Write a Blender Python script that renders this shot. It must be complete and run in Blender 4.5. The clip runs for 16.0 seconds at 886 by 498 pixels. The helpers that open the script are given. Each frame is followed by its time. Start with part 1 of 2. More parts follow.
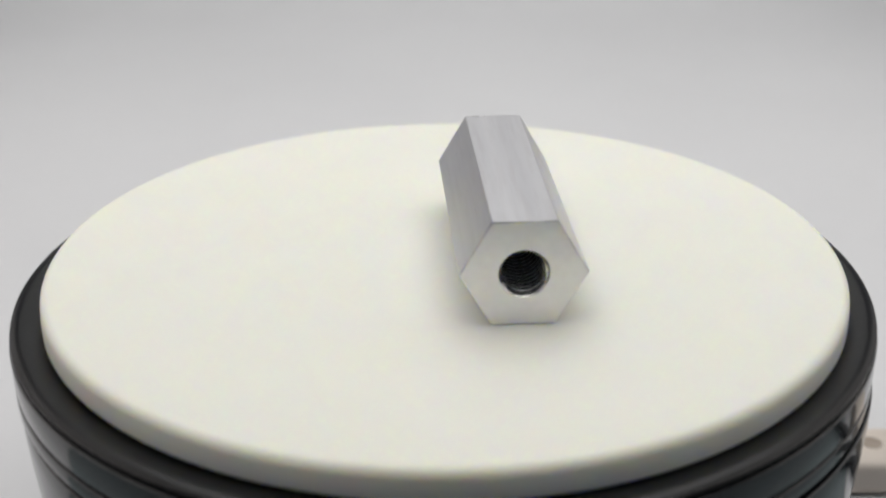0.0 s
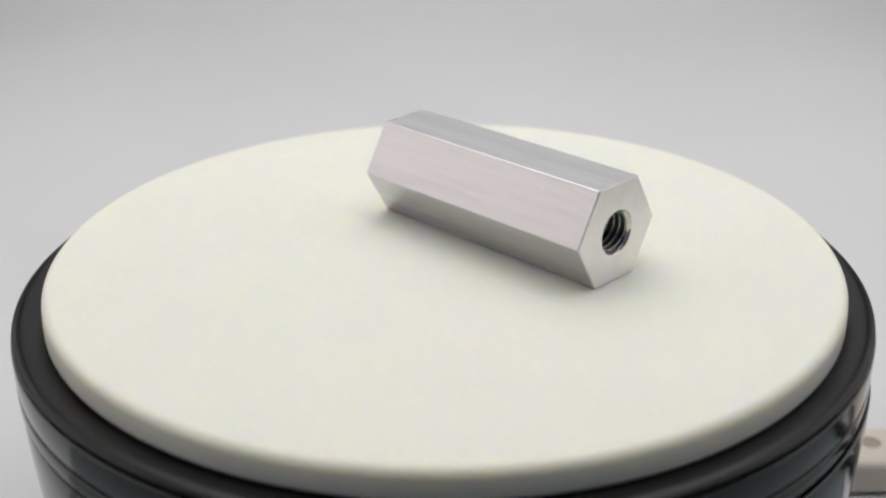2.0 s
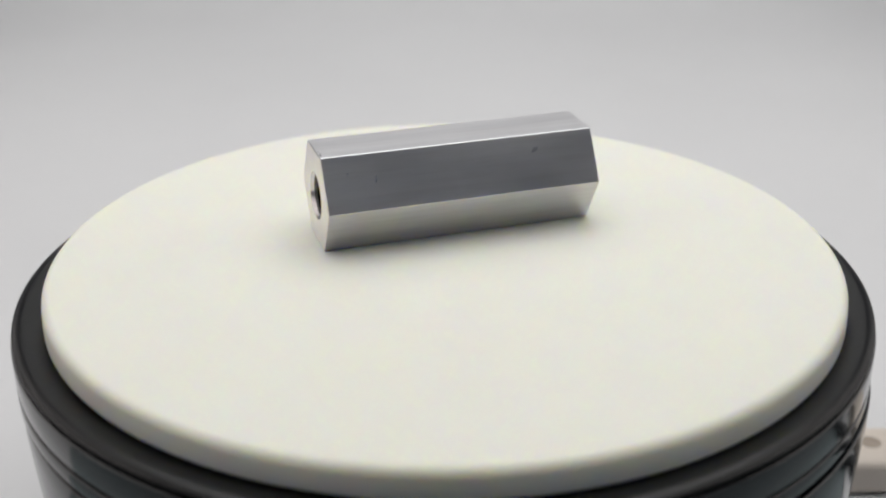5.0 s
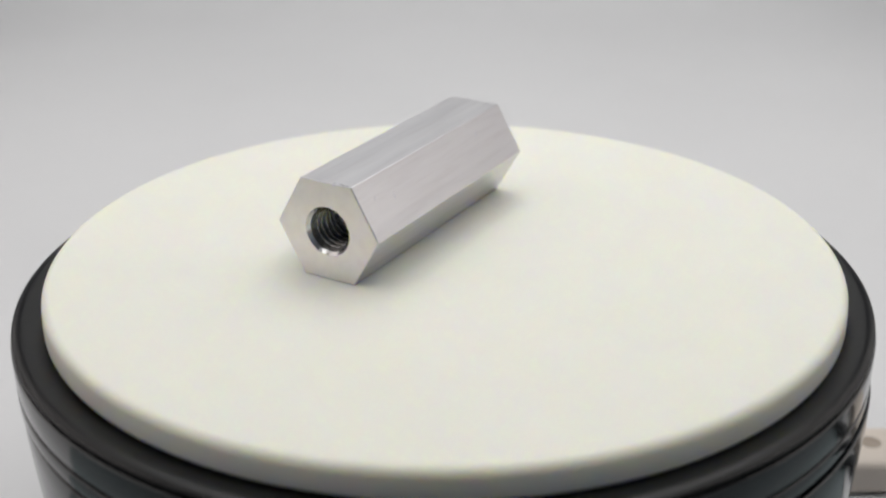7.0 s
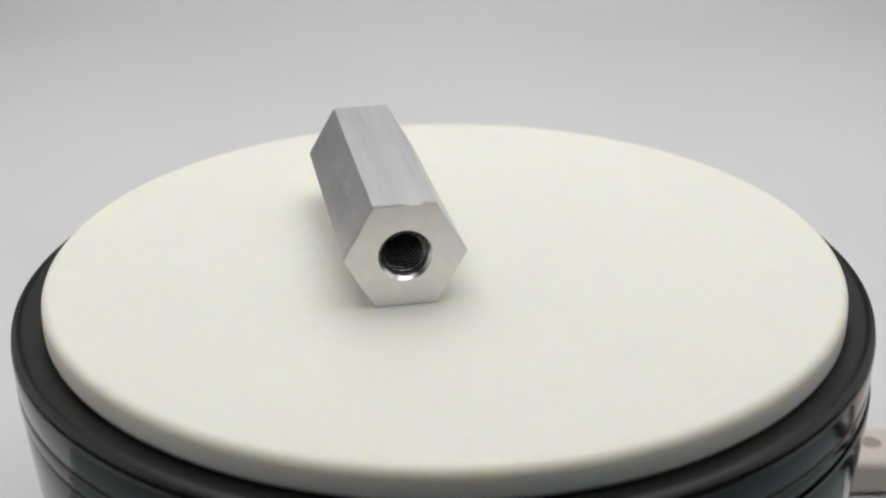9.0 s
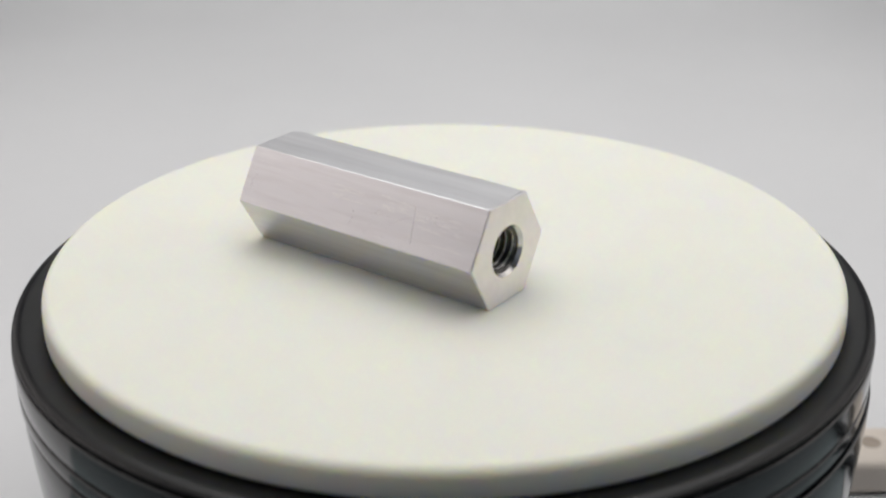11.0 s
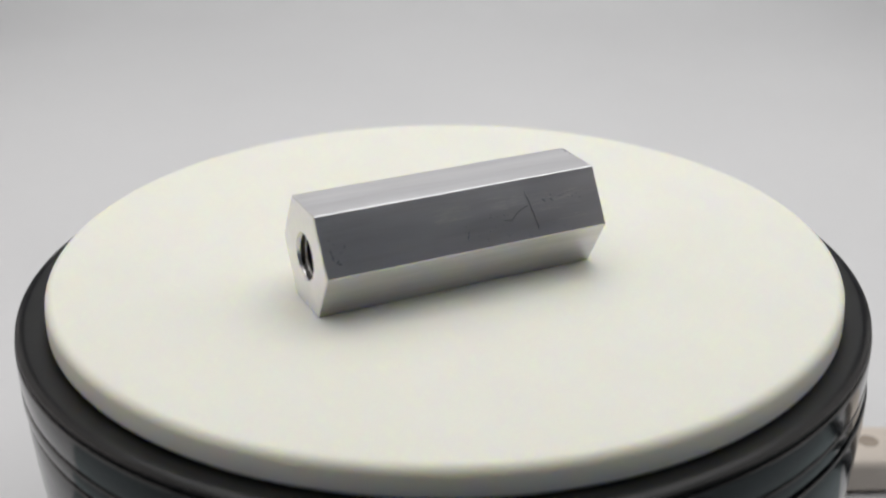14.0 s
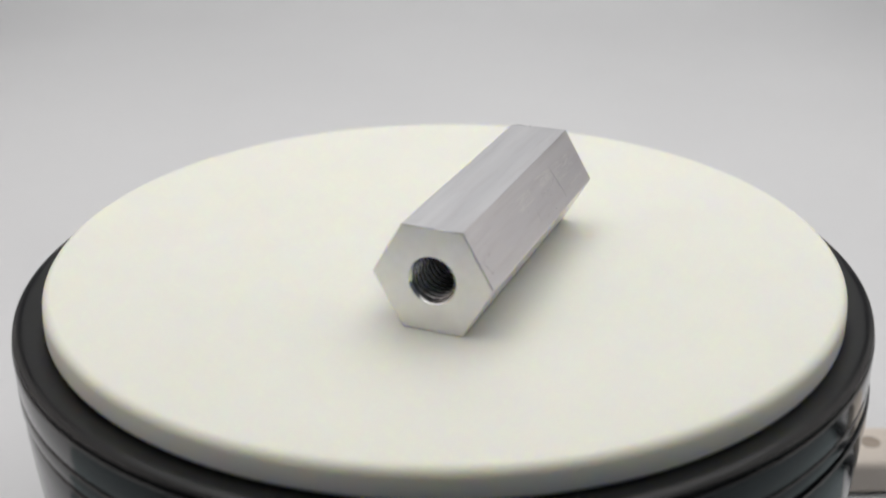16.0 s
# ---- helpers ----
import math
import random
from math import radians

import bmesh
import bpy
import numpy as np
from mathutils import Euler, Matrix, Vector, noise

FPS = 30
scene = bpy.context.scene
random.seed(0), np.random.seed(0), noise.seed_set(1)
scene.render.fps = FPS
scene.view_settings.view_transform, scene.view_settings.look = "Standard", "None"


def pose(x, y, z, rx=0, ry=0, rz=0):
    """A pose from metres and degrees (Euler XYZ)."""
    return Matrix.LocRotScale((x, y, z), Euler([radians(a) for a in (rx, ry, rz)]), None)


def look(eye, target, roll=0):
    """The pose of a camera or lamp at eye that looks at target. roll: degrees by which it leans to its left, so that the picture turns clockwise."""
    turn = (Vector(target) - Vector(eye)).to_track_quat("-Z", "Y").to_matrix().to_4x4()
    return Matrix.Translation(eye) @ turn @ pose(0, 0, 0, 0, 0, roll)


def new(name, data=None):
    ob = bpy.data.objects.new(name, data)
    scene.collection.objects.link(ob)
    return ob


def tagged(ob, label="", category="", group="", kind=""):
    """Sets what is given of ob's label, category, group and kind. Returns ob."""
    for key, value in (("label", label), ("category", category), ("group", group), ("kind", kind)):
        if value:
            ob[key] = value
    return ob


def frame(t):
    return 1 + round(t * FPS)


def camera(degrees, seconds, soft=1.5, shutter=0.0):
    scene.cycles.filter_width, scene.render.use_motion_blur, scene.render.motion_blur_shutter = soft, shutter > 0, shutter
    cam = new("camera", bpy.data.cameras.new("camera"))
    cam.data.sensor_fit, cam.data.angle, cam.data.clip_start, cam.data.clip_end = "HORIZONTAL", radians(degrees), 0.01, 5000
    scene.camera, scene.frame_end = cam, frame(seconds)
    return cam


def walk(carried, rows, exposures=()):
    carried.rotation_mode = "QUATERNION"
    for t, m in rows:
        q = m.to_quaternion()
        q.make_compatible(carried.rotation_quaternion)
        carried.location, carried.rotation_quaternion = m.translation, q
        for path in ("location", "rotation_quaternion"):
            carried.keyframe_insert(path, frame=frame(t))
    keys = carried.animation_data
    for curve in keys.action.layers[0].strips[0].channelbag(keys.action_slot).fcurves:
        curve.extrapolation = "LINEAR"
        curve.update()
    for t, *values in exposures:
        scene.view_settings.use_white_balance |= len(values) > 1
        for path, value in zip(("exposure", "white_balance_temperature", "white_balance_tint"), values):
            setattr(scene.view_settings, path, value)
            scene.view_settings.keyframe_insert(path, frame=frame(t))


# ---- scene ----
# metres; the table's top is z = 0, the turntable's axis is x = y = 0
TOP = 0.075            # height of the plate's face
SPIN, SPIN_0 = 20.8544, -86.459   # degrees a second, and at the start

cam = camera(38.424, 16.0, soft=2.1)
AIM = Vector((-0.00024, -0.00044, TOP))
BACK = Vector((0.0, -0.910253, 0.414052))


def eye_row(t, dist):
    e = AIM + BACK * dist
    return t, look(e, AIM, -0.332)


# the lens breathes a little as it refocuses: a hair's breadth nearer or farther
walk(cam, [eye_row(0.0, 0.22538), eye_row(1.0, 0.22553), eye_row(1.5, 0.22610), eye_row(2.0, 0.22613),
           eye_row(4.0, 0.22615), eye_row(6.5, 0.22613), eye_row(9.0, 0.22613), eye_row(11.5, 0.22643), eye_row(12.0, 0.22760),
           eye_row(12.5, 0.22793), eye_row(15.0, 0.22793), eye_row(15.5, 0.22675), eye_row(16.0, 0.22658)])
cam.data.dof.use_dof = True
cam.data.dof.focus_distance = 0.222
cam.data.dof.aperture_fstop = 15.0

# ---- light: diffused panels in the roof and the two sides of the photo tent ----
world = bpy.data.worlds.new("world")
scene.world = world
world.use_nodes = True
world.node_tree.nodes["Background"].inputs[0].default_value = (0.8, 0.85, 0.9, 1)
world.node_tree.nodes["Background"].inputs[1].default_value = 0.05
scene.view_settings.exposure = 0.0


def panel_lamp(w, h, watts, colour, m):
    d = bpy.data.lights.new("panel_light", "AREA")
    d.shape, d.size, d.size_y, d.energy, d.color = "RECTANGLE", w, h, watts, colour
    new("panel_light", d).matrix_world = m
    return m


ROOF = panel_lamp(0.58, 0.74, 2.50, (0.99, 1.0, 1.0), pose(0.02, 0.165, 0.520))
LEFT = panel_lamp(0.34, 0.31, 0.118, (1.0, 0.845, 0.82), pose(-0.3405, -0.025, 0.245, 0, -90, 0))
RIGHT = panel_lamp(0.34, 0.22, 0.074, (1.0, 0.94, 0.91), pose(0.3405, 0.03, 0.245, 0, 90, 0))


# ---- materials ----
def nodes_of(name):
    m = bpy.data.materials.new(name)
    m.use_nodes = True
    t = m.node_tree
    return m, t, t.nodes["Principled BSDF"]


def add(t, kind, **props):
    n = t.nodes.new(kind)
    for k, v in props.items():
        n.inputs[k].default_value = v
    return n


def coords(t, sx=1, sy=1, sz=1):
    c = t.nodes.new("ShaderNodeTexCoord")
    m = add(t, "ShaderNodeMapping", Scale=(sx, sy, sz))
    t.links.new(c.outputs["Object"], m.inputs["Vector"])
    return m.outputs["Vector"]


def noise_of(t, vec, scale, detail=3.0, rough=0.55):
    n = add(t, "ShaderNodeTexNoise", Scale=scale, Detail=detail, Roughness=rough)
    t.links.new(vec, n.inputs["Vector"])
    return n.outputs["Fac"]


def remap(t, fac, a, b, c, d):
    n = t.nodes.new("ShaderNodeMapRange")
    n.inputs[1].default_value, n.inputs[2].default_value = a, b
    n.inputs[3].default_value, n.inputs[4].default_value = c, d
    t.links.new(fac, n.inputs[0])
    return n.outputs[0]


def ramp(t, fac, stops):
    n = t.nodes.new("ShaderNodeValToRGB")
    e = n.color_ramp.elements
    while len(e) < len(stops):
        e.new(0.5)
    for q, (p, c) in zip(e, stops):
        q.position, q.color = p, (*c, 1)
    t.links.new(fac, n.inputs[0])
    return n.outputs[0]


def bump(t, b, fac, strength, distance):
    n = add(t, "ShaderNodeBump", Strength=strength, Distance=distance)
    t.links.new(fac, n.inputs["Height"])
    t.links.new(n.outputs[0], b.inputs["Normal"])


def plain(name, c1, c2, scale, rough=(0.4, 0.6), bumps=0.0, metal=0.0, stretch=(1, 1, 1), spec=0.5):
    """Two close colours mixed by noise, with its gloss and relief from a finer one."""
    m, t, b = nodes_of(name)
    v = coords(t, *stretch)
    t.links.new(ramp(t, noise_of(t, v, scale), [(0.3, c1), (0.7, c2)]), b.inputs["Base Color"])
    fine = noise_of(t, v, scale * 9, 2.0)
    t.links.new(remap(t, fine, 0.3, 0.7, *rough), b.inputs["Roughness"])
    b.inputs["Metallic"].default_value = metal
    b.inputs["Specular IOR Level"].default_value = spec
    if bumps:
        bump(t, b, fine, 0.3, bumps)
    return m


def drawn_aluminium():
    """Drawn bar: streaks along its length, faint blotches and a slightly bluish base colour."""
    m, t, b = nodes_of("drawn_aluminium")
    v = coords(t, 0.02, 1, 1)
    streak = noise_of(t, v, 2200, 2.0, 0.5)
    wide = noise_of(t, coords(t, 0.012, 1, 1), 300, 2.0)
    blotch = noise_of(t, coords(t, 0.3, 1, 1), 190, 3.0, 0.5)
    mix = t.nodes.new("ShaderNodeMath")
    mix.operation = "MULTIPLY_ADD"
    t.links.new(wide, mix.inputs[0])
    mix.inputs[1].default_value = 0.75
    half = t.nodes.new("ShaderNodeMath")
    half.operation = "MULTIPLY"
    t.links.new(blotch, half.inputs[0])
    half.inputs[1].default_value = 0.25
    t.links.new(half.outputs[0], mix.inputs[2])
    # short warm-grey marks along the drawing direction
    marks = ramp(t, noise_of(t, coords(t, 0.08, 1, 1), 900, 3.0, 0.6), [(0.30, (0.78, 0.745, 0.735)), (0.56, (1, 1, 1))])
    tint = t.nodes.new("ShaderNodeMix")
    tint.data_type, tint.blend_type = "RGBA", "MULTIPLY"
    tint.inputs[0].default_value = 0.28
    t.links.new(marks, tint.inputs[7])
    t.links.new(tint.outputs[2], b.inputs["Base Color"])
    t.links.new(ramp(t, mix.outputs[0], [(0.33, (0.645, 0.643, 0.656)), (0.46, (0.685, 0.682, 0.694)), (0.66, (0.725, 0.721, 0.731))]),
                tint.inputs[6])
    b.inputs["Metallic"].default_value = 1.0
    rough = t.nodes.new("ShaderNodeMath")
    rough.operation = "ADD"
    t.links.new(remap(t, streak, 0.3, 0.7, 0.0, 0.04), rough.inputs[0])
    t.links.new(remap(t, blotch, 0.35, 0.7, 0.28, 0.33), rough.inputs[1])
    t.links.new(rough.outputs[0], b.inputs["Roughness"])
    # drawing lines, and the slight waviness of rolled stock
    wave = noise_of(t, coords(t, 0.35, 1, 1), 330, 2.0, 0.5)
    low = add(t, "ShaderNodeBump", Strength=0.35, Distance=0.00003)
    t.links.new(wave, low.inputs["Height"])
    high = add(t, "ShaderNodeBump", Strength=0.08, Distance=0.00002)
    t.links.new(streak, high.inputs["Height"])
    t.links.new(low.outputs[0], high.inputs["Normal"])
    t.links.new(high.outputs[0], b.inputs["Normal"])
    return m


def faced_aluminium(name, c1, c2):
    """The sawn and faced end: matt, with faint turning rings."""
    m, t, b = nodes_of(name)
    v = coords(t)
    sep = t.nodes.new("ShaderNodeSeparateXYZ")
    t.links.new(v, sep.inputs[0])
    com = t.nodes.new("ShaderNodeCombineXYZ")
    t.links.new(sep.outputs[1], com.inputs[0])
    off = t.nodes.new("ShaderNodeMath")
    off.operation = "SUBTRACT"
    off.inputs[1].default_value = 0.00878
    t.links.new(sep.outputs[2], off.inputs[0])
    t.links.new(off.outputs[0], com.inputs[1])
    ln = t.nodes.new("ShaderNodeVectorMath")
    ln.operation = "LENGTH"
    t.links.new(com.outputs[0], ln.inputs[0])
    rings = add(t, "ShaderNodeTexNoise", Scale=9000.0, Detail=1.0)
    rings.noise_dimensions = "1D"
    t.links.new(ln.outputs["Value"], rings.inputs["W"])
    cloud = noise_of(t, v, 300, 3.0)
    t.links.new(ramp(t, cloud, [(0.3, c1), (0.7, c2)]), b.inputs["Base Color"])
    b.inputs["Metallic"].default_value = 1.0
    t.links.new(remap(t, cloud, 0.3, 0.7, 0.38, 0.48), b.inputs["Roughness"])
    bump(t, b, rings.outputs["Fac"], 0.15, 0.00004)
    return m


ALU = drawn_aluminium()
ALU_END = faced_aluminium("faced_aluminium", (0.81, 0.80, 0.80), (0.88, 0.87, 0.87))
ALU_END_WARM = faced_aluminium("faced_aluminium_warm", (0.81, 0.775, 0.755), (0.88, 0.85, 0.83))
# thread flanks hold the bore's shade in their dark colour, crests its highlights
ALU_BORE = plain("shaded_thread_flanks", (0.08, 0.078, 0.075), (0.13, 0.127, 0.123), 900, (0.26, 0.36), 0.00001, 1.0)
ALU_CREST = plain("lit_thread_crests", (0.58, 0.57, 0.56), (0.68, 0.67, 0.66), 900, (0.34, 0.44), 0.00001, 1.0)
ALU_SINK = plain("countersunk_aluminium", (0.60, 0.59, 0.58), (0.74, 0.73, 0.72), 700, (0.16, 0.26), 0.00002, 1.0)
SCRATCH_DARK = plain("dark_scratch", (0.46, 0.46, 0.48), (0.56, 0.56, 0.58), 4000, (0.16, 0.24), 0, 1.0)
SMUDGE = plain("dull_smudge", (0.66, 0.66, 0.69), (0.70, 0.70, 0.73), 3000, (0.265, 0.295), 0, 1.0)
SCRATCH_LIGHT = plain("bright_scuff", (0.75, 0.75, 0.74), (0.79, 0.79, 0.78), 4000, (0.38, 0.43), 0, 1.0)
NICK = plain("shaded_saw_nick", (0.05, 0.05, 0.05), (0.09, 0.09, 0.09), 3000, (0.4, 0.5), 0, 1.0)
PLATE = plain("white_plastic", (0.768, 0.766, 0.690), (0.782, 0.780, 0.708), 60, (0.46, 0.54), 0.000008, spec=0.22)
skin = PLATE.node_tree.nodes["Principled BSDF"]
skin.inputs["Subsurface Weight"].default_value = 0.85
skin.inputs["Subsurface Radius"].default_value = (1.0, 0.80, 0.30)
skin.inputs["Subsurface Scale"].default_value = 0.0024
BLACK_MATT = plain("satin_black_plastic", (0.008, 0.008, 0.008), (0.011, 0.011, 0.011), 60, (0.28, 0.31), spec=0.26)
BLACK_GLOSS = plain("gloss_black_plastic", (0.009, 0.010, 0.011), (0.013, 0.014, 0.015), 120, (0.08, 0.12), 0.0, spec=0.65)
CHROME = plain("polished_steel", (0.62, 0.63, 0.64), (0.70, 0.71, 0.72), 500, (0.08, 0.14), 0, 1.0)
GROOVE = plain("groove_black", (0.006, 0.006, 0.006), (0.010, 0.010, 0.010), 200, (0.5, 0.6), 0.0)
PAPER = plain("pale_grey_paper", (0.635, 0.635, 0.64), (0.66, 0.66, 0.665), 9, (0.75, 0.9), 0.00006)
FABRIC = plain("white_tent_fabric", (0.85, 0.815, 0.80), (0.88, 0.845, 0.83), 14, (0.6, 0.8), 0.0001)
ROOM = plain("pale_room_paint", (0.485, 0.525, 0.61), (0.52, 0.56, 0.645), 3, (0.6, 0.8), 0.0004)
TABLE = plain("slate_blue_laminate", (0.23, 0.275, 0.285), (0.26, 0.305, 0.315), 30, (0.45, 0.6), 0.00003)
REFLECTED_CORD = plain("grey_reflection_cord", (0.05, 0.05, 0.052), (0.075, 0.075, 0.078), 300, (0.5, 0.65), 0.00002)
CREAM = plain("cream_wood", (0.60, 0.53, 0.46), (0.68, 0.61, 0.54), 220, (0.5, 0.65), 0.00002, stretch=(0.2, 1, 1))
KNOT = plain("brown_hole_lining", (0.30, 0.25, 0.20), (0.36, 0.30, 0.25), 400, (0.6, 0.8), 0.00002)


# ---- mesh helpers ----
def part(name, bm, material, parent=None, label="", smooth=None):
    me = bpy.data.meshes.new(name)
    bmesh.ops.recalc_face_normals(bm, faces=bm.faces[:])
    if smooth is not None:
        for f in bm.faces:
            f.smooth = True
        for e in bm.edges:
            if len(e.link_faces) == 2 and e.calc_face_angle(0) > radians(smooth):
                e.smooth = False
    bm.to_mesh(me)
    bm.free()
    for m in (material if isinstance(material, (list, tuple)) else [material]):
        me.materials.append(m)
    ob = new(name, me)
    if parent is not None:
        ob.parent = parent
    if label:
        ob["label"] = label
    return ob


def lathe(profile, steps=192, closed=True):
    """Turns a profile of (radius, height) round z. A radius of 0 becomes one pole."""
    bm = bmesh.new()
    rings = []
    for r, z in profile:
        if r < 1e-7:
            rings.append([bm.verts.new((0, 0, z))])
        else:
            rings.append([bm.verts.new((r * math.cos(a), r * math.sin(a), z))
                          for a in (2 * math.pi * i / steps for i in range(steps))])
    pairs = list(zip(rings, rings[1:]))
    if closed:
        pairs.append((rings[-1], rings[0]))
    for a, b in pairs:
        if len(a) == 1 and len(b) == 1:
            continue
        for i in range(steps):
            j = (i + 1) % steps
            if len(a) == 1:
                bm.faces.new((a[0], b[i], b[j]))
            elif len(b) == 1:
                bm.faces.new((a[i], a[j], b[0]))
            else:
                bm.faces.new((a[i], a[j], b[j], b[i]))
    return bm


def fillet(r, z, rad, a0, a1, n=6):
    """Points of a quarter round with its centre at (r, z), angles in degrees from the outward radius."""
    return [(r + rad * math.cos(radians(a0 + (a1 - a0) * i / n)), z + rad * math.sin(radians(a0 + (a1 - a0) * i / n)))
            for i in range(n + 1)]


def slab(x0, x1, y0, y1, z0, z1, bevel=0.0):
    bm = bmesh.new()
    bmesh.ops.create_cube(bm, size=1)
    for v in bm.verts:
        v.co = ((x0 + x1) / 2 + v.co.x * (x1 - x0), (y0 + y1) / 2 + v.co.y * (y1 - y0), (z0 + z1) / 2 + v.co.z * (z1 - z0))
    if bevel:
        bmesh.ops.bevel(bm, geom=bm.edges[:], offset=bevel, segments=3, profile=0.5, affect="EDGES")
    return bm


# ---- the setting: table, photo tent, room ----
def setting():
    tagged(part("tabletop", slab(-0.8, 0.8, -0.6, 0.8, -0.04, -0.0015), TABLE), "slate-blue tabletop under the pale paper", "table", kind="structure")
    # one sheet of paper: flat on the table, then rising in a wide curve at the back
    line = [(0.0025, 0.0), (0.05, 0.0), (0.15, 0.0), (0.30, 0.0), (0.455, 0.0)]
    line += [(0.455 + 0.16 * math.sin(radians(a)), 0.16 - 0.16 * math.cos(radians(a))) for a in range(6, 91, 6)]
    line += [(0.615, 0.30), (0.615, 0.50)]
    bm = bmesh.new()
    rows = []
    for y, z in line:
        rows.append([bm.verts.new((-0.345 + 0.69 * i / 24, y + (0.103 * (-0.345 + 0.69 * i / 24) if y < 0.01 else 0), z + (0.0012 * math.sin(i * 0.9 + y * 7) * min(1, max(0, (y - 0.2) * 6)))))
                     for i in range(25)])
    for a, b in zip(rows, rows[1:]):
        for i in range(24):
            bm.faces.new((a[i], a[i + 1], b[i + 1], b[i]))
    ret = bmesh.ops.extrude_face_region(bm, geom=bm.faces[:])
    for v in [g for g in ret["geom"] if isinstance(g, bmesh.types.BMVert)]:
        v.co.z -= 0.0004
        v.co.y += 0.0004
    tagged(part("backdrop", bm, PAPER, smooth=40), "pale grey paper sweep curving up behind the turntable", "backdrop", kind="structure")
    for name, box, what in (("wall_left", (-0.358, -0.350, -0.20, 0.35, -0.0012, 0.53), "side"), ("wall_right", (0.350, 0.358, -0.10, 0.32, -0.0012, 0.53), "side"),
                            ("wall_back", (-0.349, 0.349, 0.624, 0.632, -0.0012, 0.53), "back"), ("ceiling", (-0.358, 0.358, -0.20, 0.632, 0.531, 0.539), "roof")):
        tagged(part(name, slab(*box), FABRIC), "white fabric " + what + " of the photo tent", "tent wall", kind="structure")
    # unseen walls and ceiling, drawn in close so they bounce the tent's light back
    for name, box in (("wall_north", (-0.8, 0.8, 0.8, 0.86, -0.04, 1.0)), ("wall_south", (-0.8, 0.8, -0.66, -0.6, -0.04, 1.0)),
                      ("wall_east", (0.8, 0.86, -0.66, 0.86, -0.04, 1.0)), ("wall_west", (-0.86, -0.8, -0.66, 0.86, -0.04, 1.0)),
                      ("ceiling_room", (-0.86, 0.86, -0.66, 0.86, 1.002, 1.06))):
        tagged(part(name, slab(*box), ROOM), "unseen pale wall, added close by to bounce light back", "wall", kind="structure")


# ---- the turntable ----
def turntable():
    top = tagged(new("turntable"), "white round turntable plate on a glossy black base", "turntable")
    prof = [(0, 0.0)] + [(r, 0.0) for r in (0.02, 0.045, 0.060)] + fillet(0.0677, -0.0016, 0.0016, 90, 2, 10)
    prof += [(0.0694, -0.0030), (0.0694, -0.0046), (0.0690, -0.0050), (0.03, -0.0050), (0, -0.0050)]
    plate = part("plate", lathe(prof, 256, closed=False), PLATE, top, "smooth warm white plastic disc", smooth=35)
    # black bezel with a soft shoulder; the base sits a hair to one side of the plate's axis
    lean = pose(-0.00032, 0, 0, 0, -0.12, 0)
    shell = []
    prof = [(0.0600, -0.0055), (0.0692, -0.0055), (0.0704, -0.00512)] + fillet(0.0727, -0.0074, 0.0024, 93, 52, 8) + fillet(0.0740, -0.00575, 0.0004, 48, -10, 5)
    prof += [(0.0740, -0.0062), (0.0600, -0.0062)]
    shell.append(part("bezel", lathe(prof), BLACK_MATT, top, "satin black bezel ring", smooth=35))
    core = [(0.0500, -0.0063), (0.0731, -0.0063), (0.0731, -0.0250), (0.0500, -0.0250)]
    shell.append(part("inner_shell", lathe(core), GROOVE, top, smooth=30))

    def band(z1, z0, r=0.0746):
        return [(0.0722, z1)] + fillet(r - 0.0003, z1 - 0.0003, 0.0003, 90, 0, 3) + fillet(r - 0.0003, z0 + 0.0003, 0.0003, 0, -90, 3) + [(0.0722, z0)]
    shell.append(part("upper_band", lathe(band(-0.0066, -0.0118)), BLACK_GLOSS, top, "glossy black band", smooth=35))
    shell.append(part("middle_band", lathe(band(-0.0124, -0.0151)), BLACK_GLOSS, top, "glossy black band", smooth=35))
    skirt = [(0.0700, -0.0162)] + fillet(0.0743, -0.0165, 0.0003, 90, 0, 3)
    skirt += [(0.0746, -0.0200), (0.0743, -0.0250), (0.0739, -0.0300), (0.0733, -0.0350), (0.0717, -0.0400), (0.0692, -0.0460), (0.0676, -0.0540), (0.0666, -0.0640),
              (0.0664, -0.0730), (0.0655, -0.0744), (0.0, -0.0744)]
    shell.append(part("skirt", lathe(skirt, closed=False), BLACK_GLOSS, top, "tapered glossy black skirt", smooth=35))
    for ob in shell:
        ob.matrix_basis = lean
    shell[-1].location.x += 0.0004
    # small polished knob low on the side
    knob = lathe([(0.0, 0.0016)] + fillet(0.0004, 0.0010, 0.0006, 80, 0, 5) + [(0.0010, 0.0002), (0.0013, 0.0), (0.0013, -0.0012), (0.0, -0.0012)], 24, closed=False)
    k = part("knob", knob, CHROME, top, "small polished metal switch knob", smooth=40)
    a = radians(-20.5)
    k.matrix_basis = pose(0.0722 * math.cos(a), 0.0722 * math.sin(a), -0.0368, 0, 0, -20.5) @ pose(0, 0, 0, 0, 98, 0)
    top.location = (0, 0, TOP)
    return top, plate


# ---- the hexagonal standoff ----
AF, LEN = 0.01756, 0.0505
HOLD = Vector((0.00462, 0.01043, 0.0))    # its middle on the plate, along and across the bar


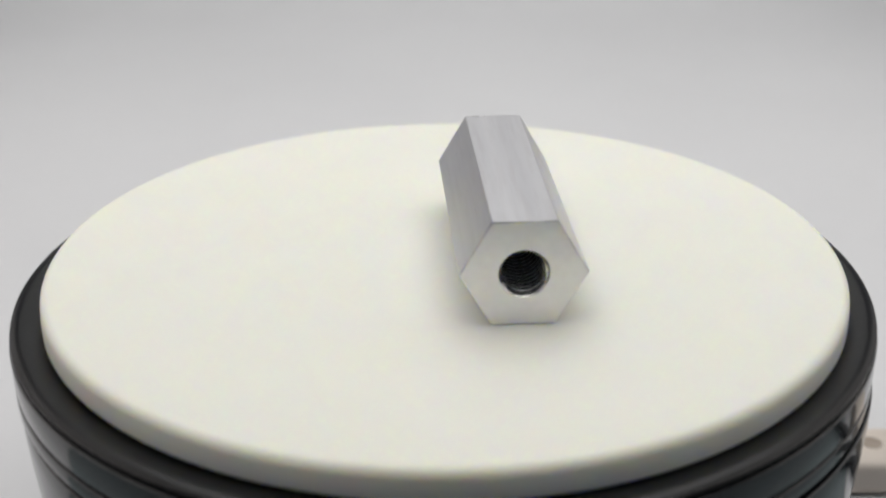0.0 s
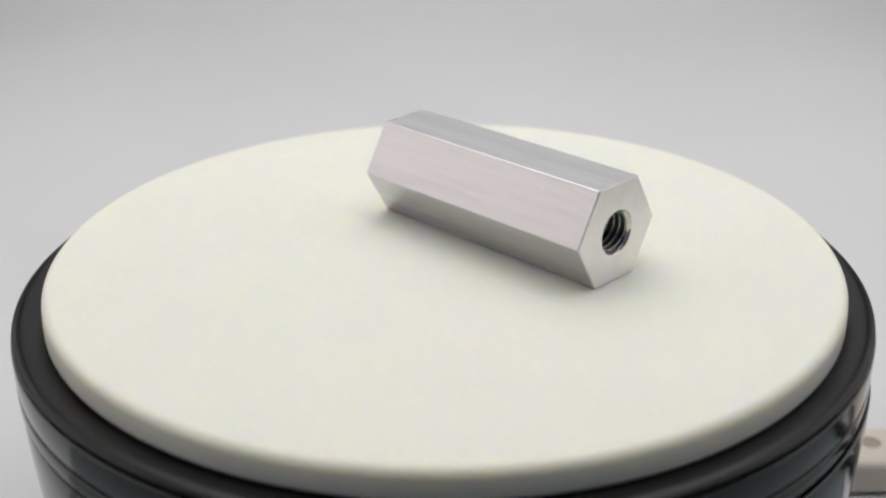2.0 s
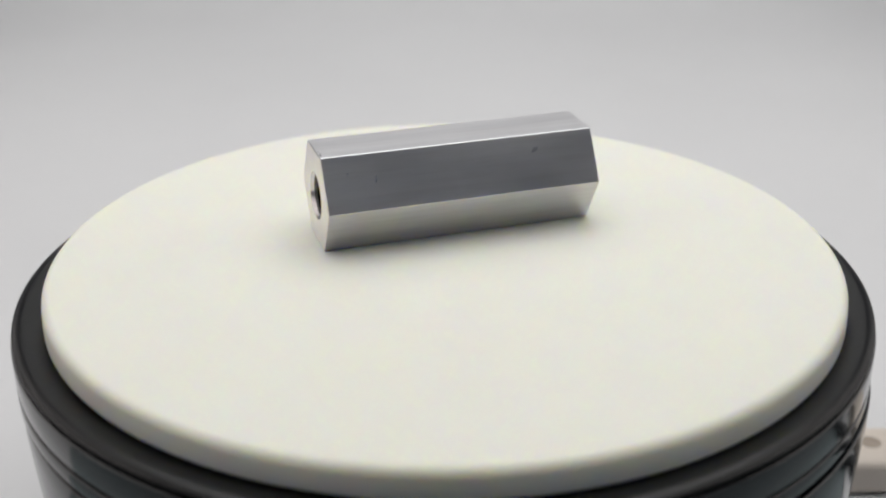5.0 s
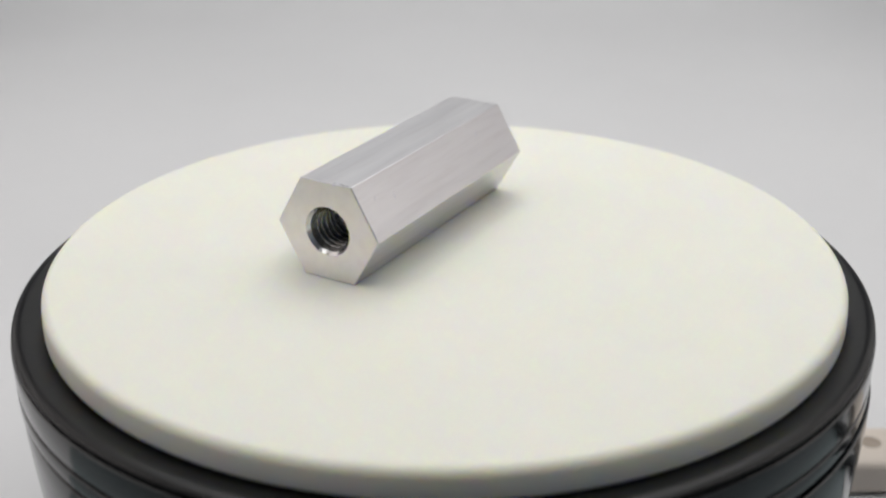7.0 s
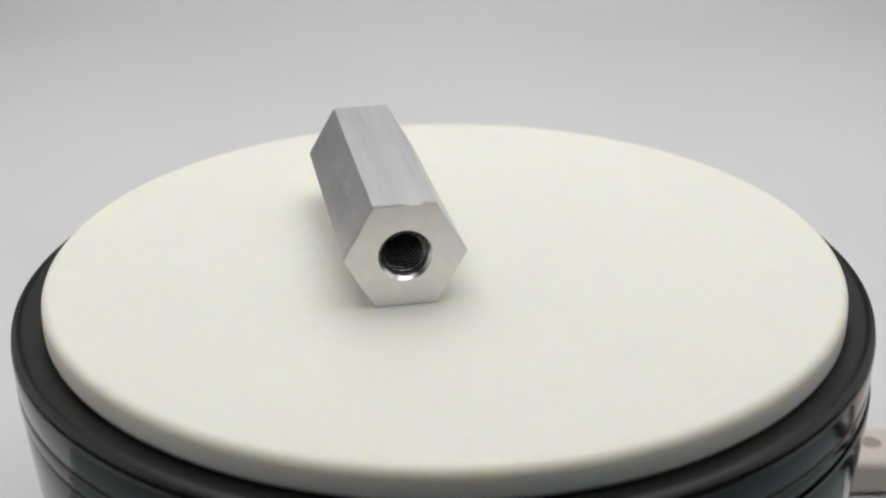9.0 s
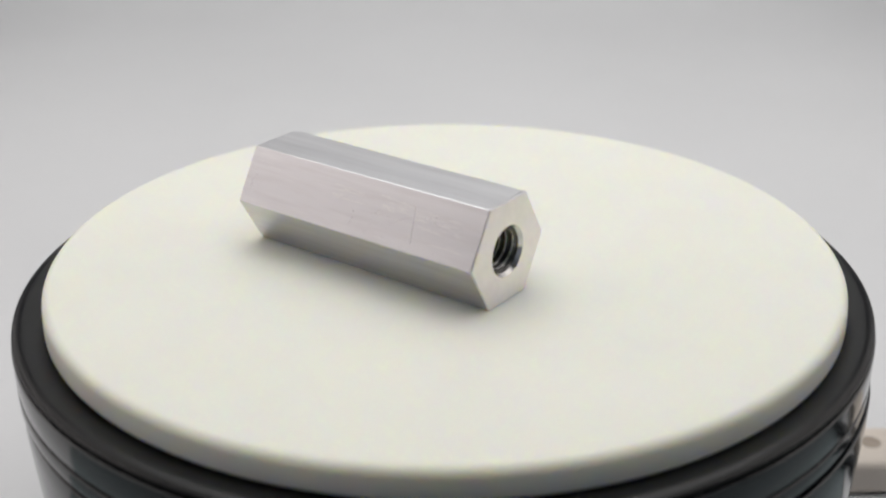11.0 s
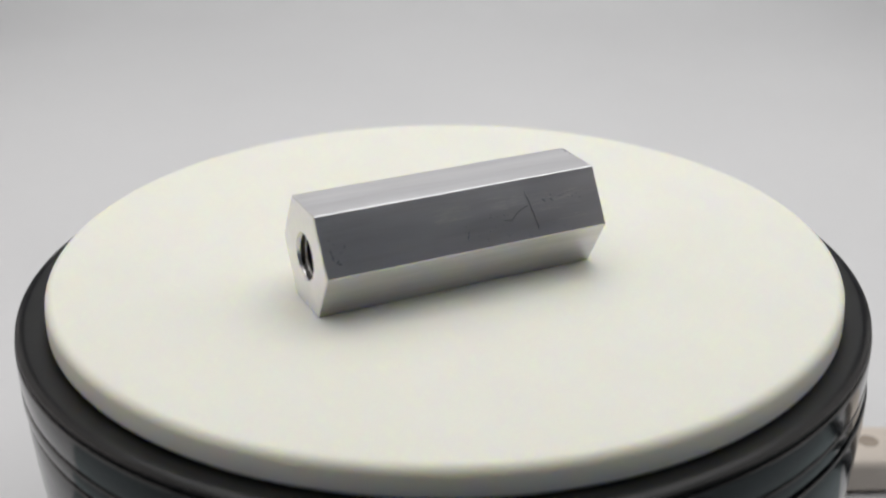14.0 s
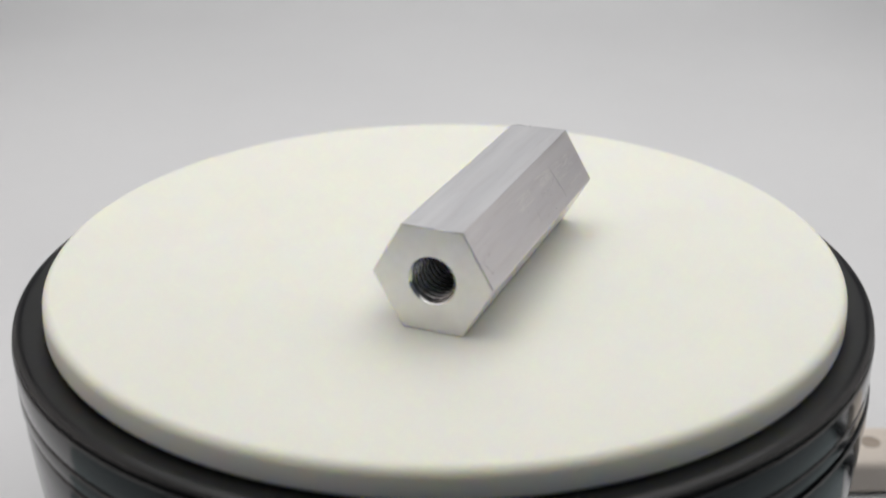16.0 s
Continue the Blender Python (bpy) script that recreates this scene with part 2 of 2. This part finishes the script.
def hex_ring(grow, n=8):
    """Points of the hexagon's outline, corners rounded, flats up and down; grow moves the flats out."""
    pts, rc = [], 0.00028
    R = (AF / 2 + grow) / math.cos(radians(30))
    for k in range(6):
        a = radians(60 * k)
        c = Vector((math.cos(a), math.sin(a)))
        m = c * (R - rc / math.cos(radians(30)))
        for s in (-30, -10, 10, 30):
            b = a + radians(s)
            pts.append(m + rc * Vector((math.cos(b), math.sin(b))))
        # along the flat to the next corner
        d = radians(60 * (k + 1))
        m2 = Vector((math.cos(d), math.sin(d))) * (R - rc / math.cos(radians(30)))
        p, q = pts[-1], m2 + rc * Vector((math.cos(a + radians(30)), math.sin(a + radians(30))))
        for i in range(1, n):
            pts.append(p.lerp(q, i / n))
    return pts


def standoff():
    top = tagged(new("hex_standoff"), "bright aluminium hexagonal standoff with threaded bore, lying on the plate", "standoff")
    mid = AF / 2
    bm = bmesh.new()
    ch = 0.00012
    rough_edge = random.Random(11)    # a few nicks left by the saw
    # a shallow turned cone breaks the corners of each end: its circle's radius and its slope
    cone = {-1: (0.00935, 0.01), 1: (0.00898, 0.035)}

    def sunk(p, sx):
        return max(0.0, p.length - cone[sx][0]) * cone[sx][1]

    rings = []
    for sx, inset, g in ((-1, 0, -ch), (-1, ch, 0), (1, ch, 0), (1, 0, -ch)):
        ring = []
        for p in hex_ring(g, 14):
            q = p * (1 - (rough_edge.choice((0, 0, 0.3, 0.6, 1.0)) * 0.00010 / p.length if g < 0 else 0))
            ring.append(bm.verts.new((sx * (LEN / 2 - inset - sunk(p, sx)), q.x, mid + q.y)))
        rings.append(ring)
    n = len(rings[0])
    for a, b in zip(rings, rings[1:]):
        for i in range(n):
            bm.faces.new((a[i], a[(i + 1) % n], b[(i + 1) % n], b[i]))
    # faced ends: cone, flat ring, and in to the countersink's rim
    for ring, sx in ((rings[0], -1), (rings[-1], 1)):
        loops = [ring]
        for r in (cone[sx][0], 0.00400 if sx > 0 else 0.00438):
            loop = []
            for v in ring:
                d = Vector((v.co.y, v.co.z - mid))
                d = d.normalized() * min(r, d.length * 0.998)
                loop.append(bm.verts.new((sx * LEN / 2, d.x, mid + d.y)))
            loops.append(loop)
        for a, b in zip(loops, loops[1:]):
            for i in range(n):
                bm.faces.new((a[i], a[(i + 1) % n], b[(i + 1) % n], b[i])).material_index = 1 if sx < 0 else 2
    part("body", bm, [ALU, ALU_END_WARM, ALU_END], top, "drawn aluminium hexagonal bar with matt faced ends", smooth=1.5)

    # bore: countersink at both ends and a helical thread between
    bm = bmesh.new()
    steps, pitch, r0, r1 = 72, 0.00125, 0.00330, 0.00392
    xs = np.arange(-LEN / 2 + 0.00045, LEN / 2 - 0.00044, pitch / 16)
    xs = np.concatenate([[-LEN / 2, -LEN / 2 + 0.0002], xs, [LEN / 2 - 0.0002, LEN / 2]])
    rows = []
    for x in xs:
        depth = LEN / 2 - abs(x)
        row = []
        for i in range(steps):
            a = 2 * math.pi * i / steps
            u = (x / pitch - i / steps) % 1.0
            tooth = min(1.0, max(0.0, (abs(u - 0.5) * 2 - 0.20) / 0.66))
            r = r0 + (r1 - r0) * tooth
            r = max(r, (0.00400 if x > 0 else 0.00438) - depth * 0.9)
            row.append(bm.verts.new((x, r * math.cos(a), mid + r * math.sin(a))))
        rows.append(row)
    for a, b in zip(rows, rows[1:]):
        for i in range(steps):
            j = (i + 1) % steps
            f = bm.faces.new((a[i], b[i], b[j], a[j]))
            m = f.calc_center_median()
            far = math.hypot(m.y, m.z - mid)
            if abs(m.x) > LEN / 2 - 0.0006:
                f.material_index = 2
            elif far < r0 + 0.00009:
                f.material_index = 1
    # unseen discs added mid-bore, so no light comes through from the other end
    for x in (-0.0015, 0.0015):
        c = bm.verts.new((x, 0, mid))
        rim = [bm.verts.new((x, 0.0041 * math.cos(2 * math.pi * i / 24), mid + 0.0041 * math.sin(2 * math.pi * i / 24))) for i in range(24)]
        for i in range(24):
            bm.faces.new((c, rim[i], rim[(i + 1) % 24]))
    part("threaded_bore", bm, [ALU_BORE, ALU_CREST, ALU_SINK], top, "cut screw thread inside the bore", smooth=50)

    # scratches: slivers a few hundredths of a millimetre thick on two of the flats
    def sliver(normal, path, width, material, lift=0.000008):
        a = radians(normal)
        out = Vector((0, math.cos(a), math.sin(a)))
        up = Vector((0, -math.sin(a), math.cos(a)))
        if up.z < 0:
            up = -up
        base = Vector((0, 0, mid)) + out * (AF / 2)
        side = AF / math.sqrt(3)
        rnd = random.Random(len(path) * 17 + int(path[0][0] * 1e5))
        pts = [base + Vector((x, 0, 0)) + up * (v - 0.5) * side for x, v in path]
        fine = []
        for p, q in zip(pts, pts[1:]):
            for i in range(4):
                fine.append(p.lerp(q, i / 4) + up * rnd.uniform(-1, 1) * 0.00004 + Vector((rnd.uniform(-1, 1) * 0.00005, 0, 0)))
        fine.append(pts[-1])
        bm = bmesh.new()
        low, high = [], []
        for i, p in enumerate(fine):
            d = (fine[min(i + 1, len(fine) - 1)] - fine[max(i - 1, 0)]).normalized()
            s = out.cross(d) * width / 2 * (0.35 + 0.65 * rnd.random()) * (0.25 if i in (0, len(fine) - 1) else 1)
            low.append((bm.verts.new(p + s - out * 0.00002), bm.verts.new(p - s - out * 0.00002)))
            high.append((bm.verts.new(p + s + out * lift), bm.verts.new(p - s + out * lift)))
        for i in range(len(fine) - 1):
            bm.faces.new((high[i][0], high[i + 1][0], high[i + 1][1], high[i][1]))
            bm.faces.new((low[i][0], low[i + 1][0], high[i + 1][0], high[i][0]))
            bm.faces.new((low[i][1], high[i][1], high[i + 1][1], low[i + 1][1]))
        part("scratch", bm, material, top)

    mm = 0.001
    for path, w in (([(-11.4, 0.80), (-12.0, 0.52), (-12.6, 0.12)], 0.20), ([(-8.2, 0.37), (-9.8, 0.50), (-11.7, 0.55)], 0.11),
                    ([(-6.4, 0.38), (-8.4, 0.36)], 0.17), ([(-0.1, 0.33), (0.5, 0.16)], 0.14), ([(2.8, 0.48), (3.3, 0.45)], 0.2),
                    ([(-4.1, 0.47), (-4.5, 0.46)], 0.2), ([(23.7, 0.46), (23.6, 0.27)], 0.14), ([(-14.3, 0.62), (-14.9, 0.56)], 0.18),
                    ([(-15.8, 0.60), (-16.2, 0.57)], 0.16), ([(-17.6, 0.63), (-18.1, 0.59)], 0.18), ([(-19.8, 0.55), (-20.3, 0.58)], 0.14)):
        sliver(30, [(x * mm, v) for x, v in path], w * mm, SCRATCH_DARK)
    rnd = random.Random(4)
    # patches of short scuffs along the bar: where they lie, how many, how wide
    for x0, x1, v0, v1, n, w0, w1 in ((4.8, -0.5, 0.52, 0.76, 40, 0.06, 0.18), (-5.5, -10.0, 0.56, 0.78, 34, 0.06, 0.18),
                                      (-13.0, -21.0, 0.42, 0.72, 26, 0.06, 0.15), (23.5, 19.0, 0.70, 0.90, 6, 0.05, 0.12), (-16.5, -22.0, 0.20, 0.28, 3, 0.06, 0.10)):
        for i in range(n):
            x, v, ln = rnd.uniform(x0, x1), rnd.uniform(v0, v1), rnd.uniform(0.5, 1.6)
            sliver(30, [((x + ln) * mm, v), ((x - ln) * mm, v + rnd.uniform(-0.01, 0.01))], rnd.uniform(w0, w1) * mm, SCRATCH_LIGHT)
    for x0, x1, v0, v1, n in ((-13.0, -21.5, 0.50, 0.70, 14), (1.0, -8.0, 0.06, 0.50, 14), (24.0, 21.5, 0.10, 0.60, 9), (-10.0, -20.0, 0.05, 0.2, 6)):
        for i in range(n):
            x, v = rnd.uniform(x0, x1), rnd.uniform(v0, v1)
            sliver(30, [(x * mm, v), ((x - rnd.uniform(0.2, 0.5)) * mm, v + rnd.uniform(-0.05, 0.05))], rnd.uniform(0.07, 0.16) * mm, SCRATCH_DARK)
    # one longer bright rub near the lower edge
    sliver(30, [(-16.3 * mm, 0.235), (-18.6 * mm, 0.225), (-20.4 * mm, 0.235), (-22.2 * mm, 0.225)], 0.16 * mm, SCRATCH_LIGHT)
    # nicks on the top flat's sawn edge: thin slivers, shade painted near black
    for v0, v1 in ((0.64, 0.69), (0.74, 0.96)):
        sliver(90, [(-24.78 * mm, v0), (-24.84 * mm, v1)], 0.20 * mm, NICK)
    for path, w in (([(-21.0, 0.68), (-20.7, 0.66)], 0.34), ([(-16.3, 0.54), (-15.7, 0.52)], 0.45), ([(13.6, 0.76), (14.1, 0.70)], 0.5)):
        sliver(150, [(x * mm, v) for x, v in path], w * 3.4 * mm, SMUDGE)
    return top


# ---- the cream strip beside the base ----
def strip():
    top = tagged(new("wooden_strip"), "flat cream wooden strip with a brown hole, lying beside the base", "wood strip")
    bm = slab(0.0, 0.10, -0.0052, 0.0108, 0.0, 0.0084, 0.002)
    board = part("board", bm, CREAM, top, smooth=40)
    hole = lathe([(0.0, 0.00005), (0.0015, 0.00005), (0.0020, 0.0001), (0.0024, 0.00005), (0.0024, -0.0004), (0.0, -0.0004)], 32, closed=False)
    h = part("screw_hole", hole, KNOT, board, "small round brown screw hole", smooth=40)
    h.location = (0.0250, 0.0036, 0.0084)
    top.location = (0.0715, 0.0343, 0.0004)
    return top


# ---- a cord added on the table for the dark band mirrored in the base ----
def cable():
    c = bpy.data.curves.new("band_reflection_cord", "CURVE")
    c.dimensions, c.bevel_depth, c.bevel_resolution, c.resolution_u = "3D", 0.0026, 4, 12
    line = c.splines.new("BEZIER")
    way = [(0.42, 0.030), (0.24, 0.009), (0.160, 0.0120), (0.130, 0.0200), (0.108, 0.0265)]
    line.bezier_points.add(len(way) - 1)
    for p, (x, y) in zip(line.bezier_points, way):
        p.co = (x, y, 0.0028)
        p.handle_left_type = p.handle_right_type = "AUTO"
    me = bpy.data.meshes.new_from_object(new("draft", c))
    bpy.data.objects.remove(bpy.data.objects["draft"])
    me.materials.clear()
    me.materials.append(REFLECTED_CORD)
    tagged(new("band_reflection_cord", me), "added dark grey cord that gives the base its mirrored dark band", "cable")


# ---- the lamp panels ----
def led_panel(w, h, m, label):
    top = tagged(new("led_panel"), label, "lamp", group="lamp panels of the tent")
    part("housing", slab(-w / 2 - 0.01, w / 2 + 0.01, -h / 2 - 0.01, h / 2 + 0.01, 0.002, 0.0092, 0.001), FABRIC, top)
    top.matrix_world = m
    return top


setting()
table_base, plate = turntable()
bar = standoff()
strip()
cable()
led_panel(0.58, 0.74, ROOF, "wide white lamp panel under the tent roof")
led_panel(0.34, 0.31, LEFT, "white lamp panel on the tent side wall")
led_panel(0.34, 0.22, RIGHT, "narrow white lamp panel on the tent side wall")


def motions():
    rows_plate, rows_bar = [], []
    for i in range(33):
        t = i * 0.5
        a = SPIN_0 + SPIN * t
        turn = pose(0, 0, 0, 0, 0, a)
        rows_plate.append((t, turn))
        p = turn @ HOLD
        rows_bar.append((t, pose(p.x, p.y, TOP, 0, 0, a)))
    walk(plate, rows_plate)
    walk(bar, rows_bar)


motions()
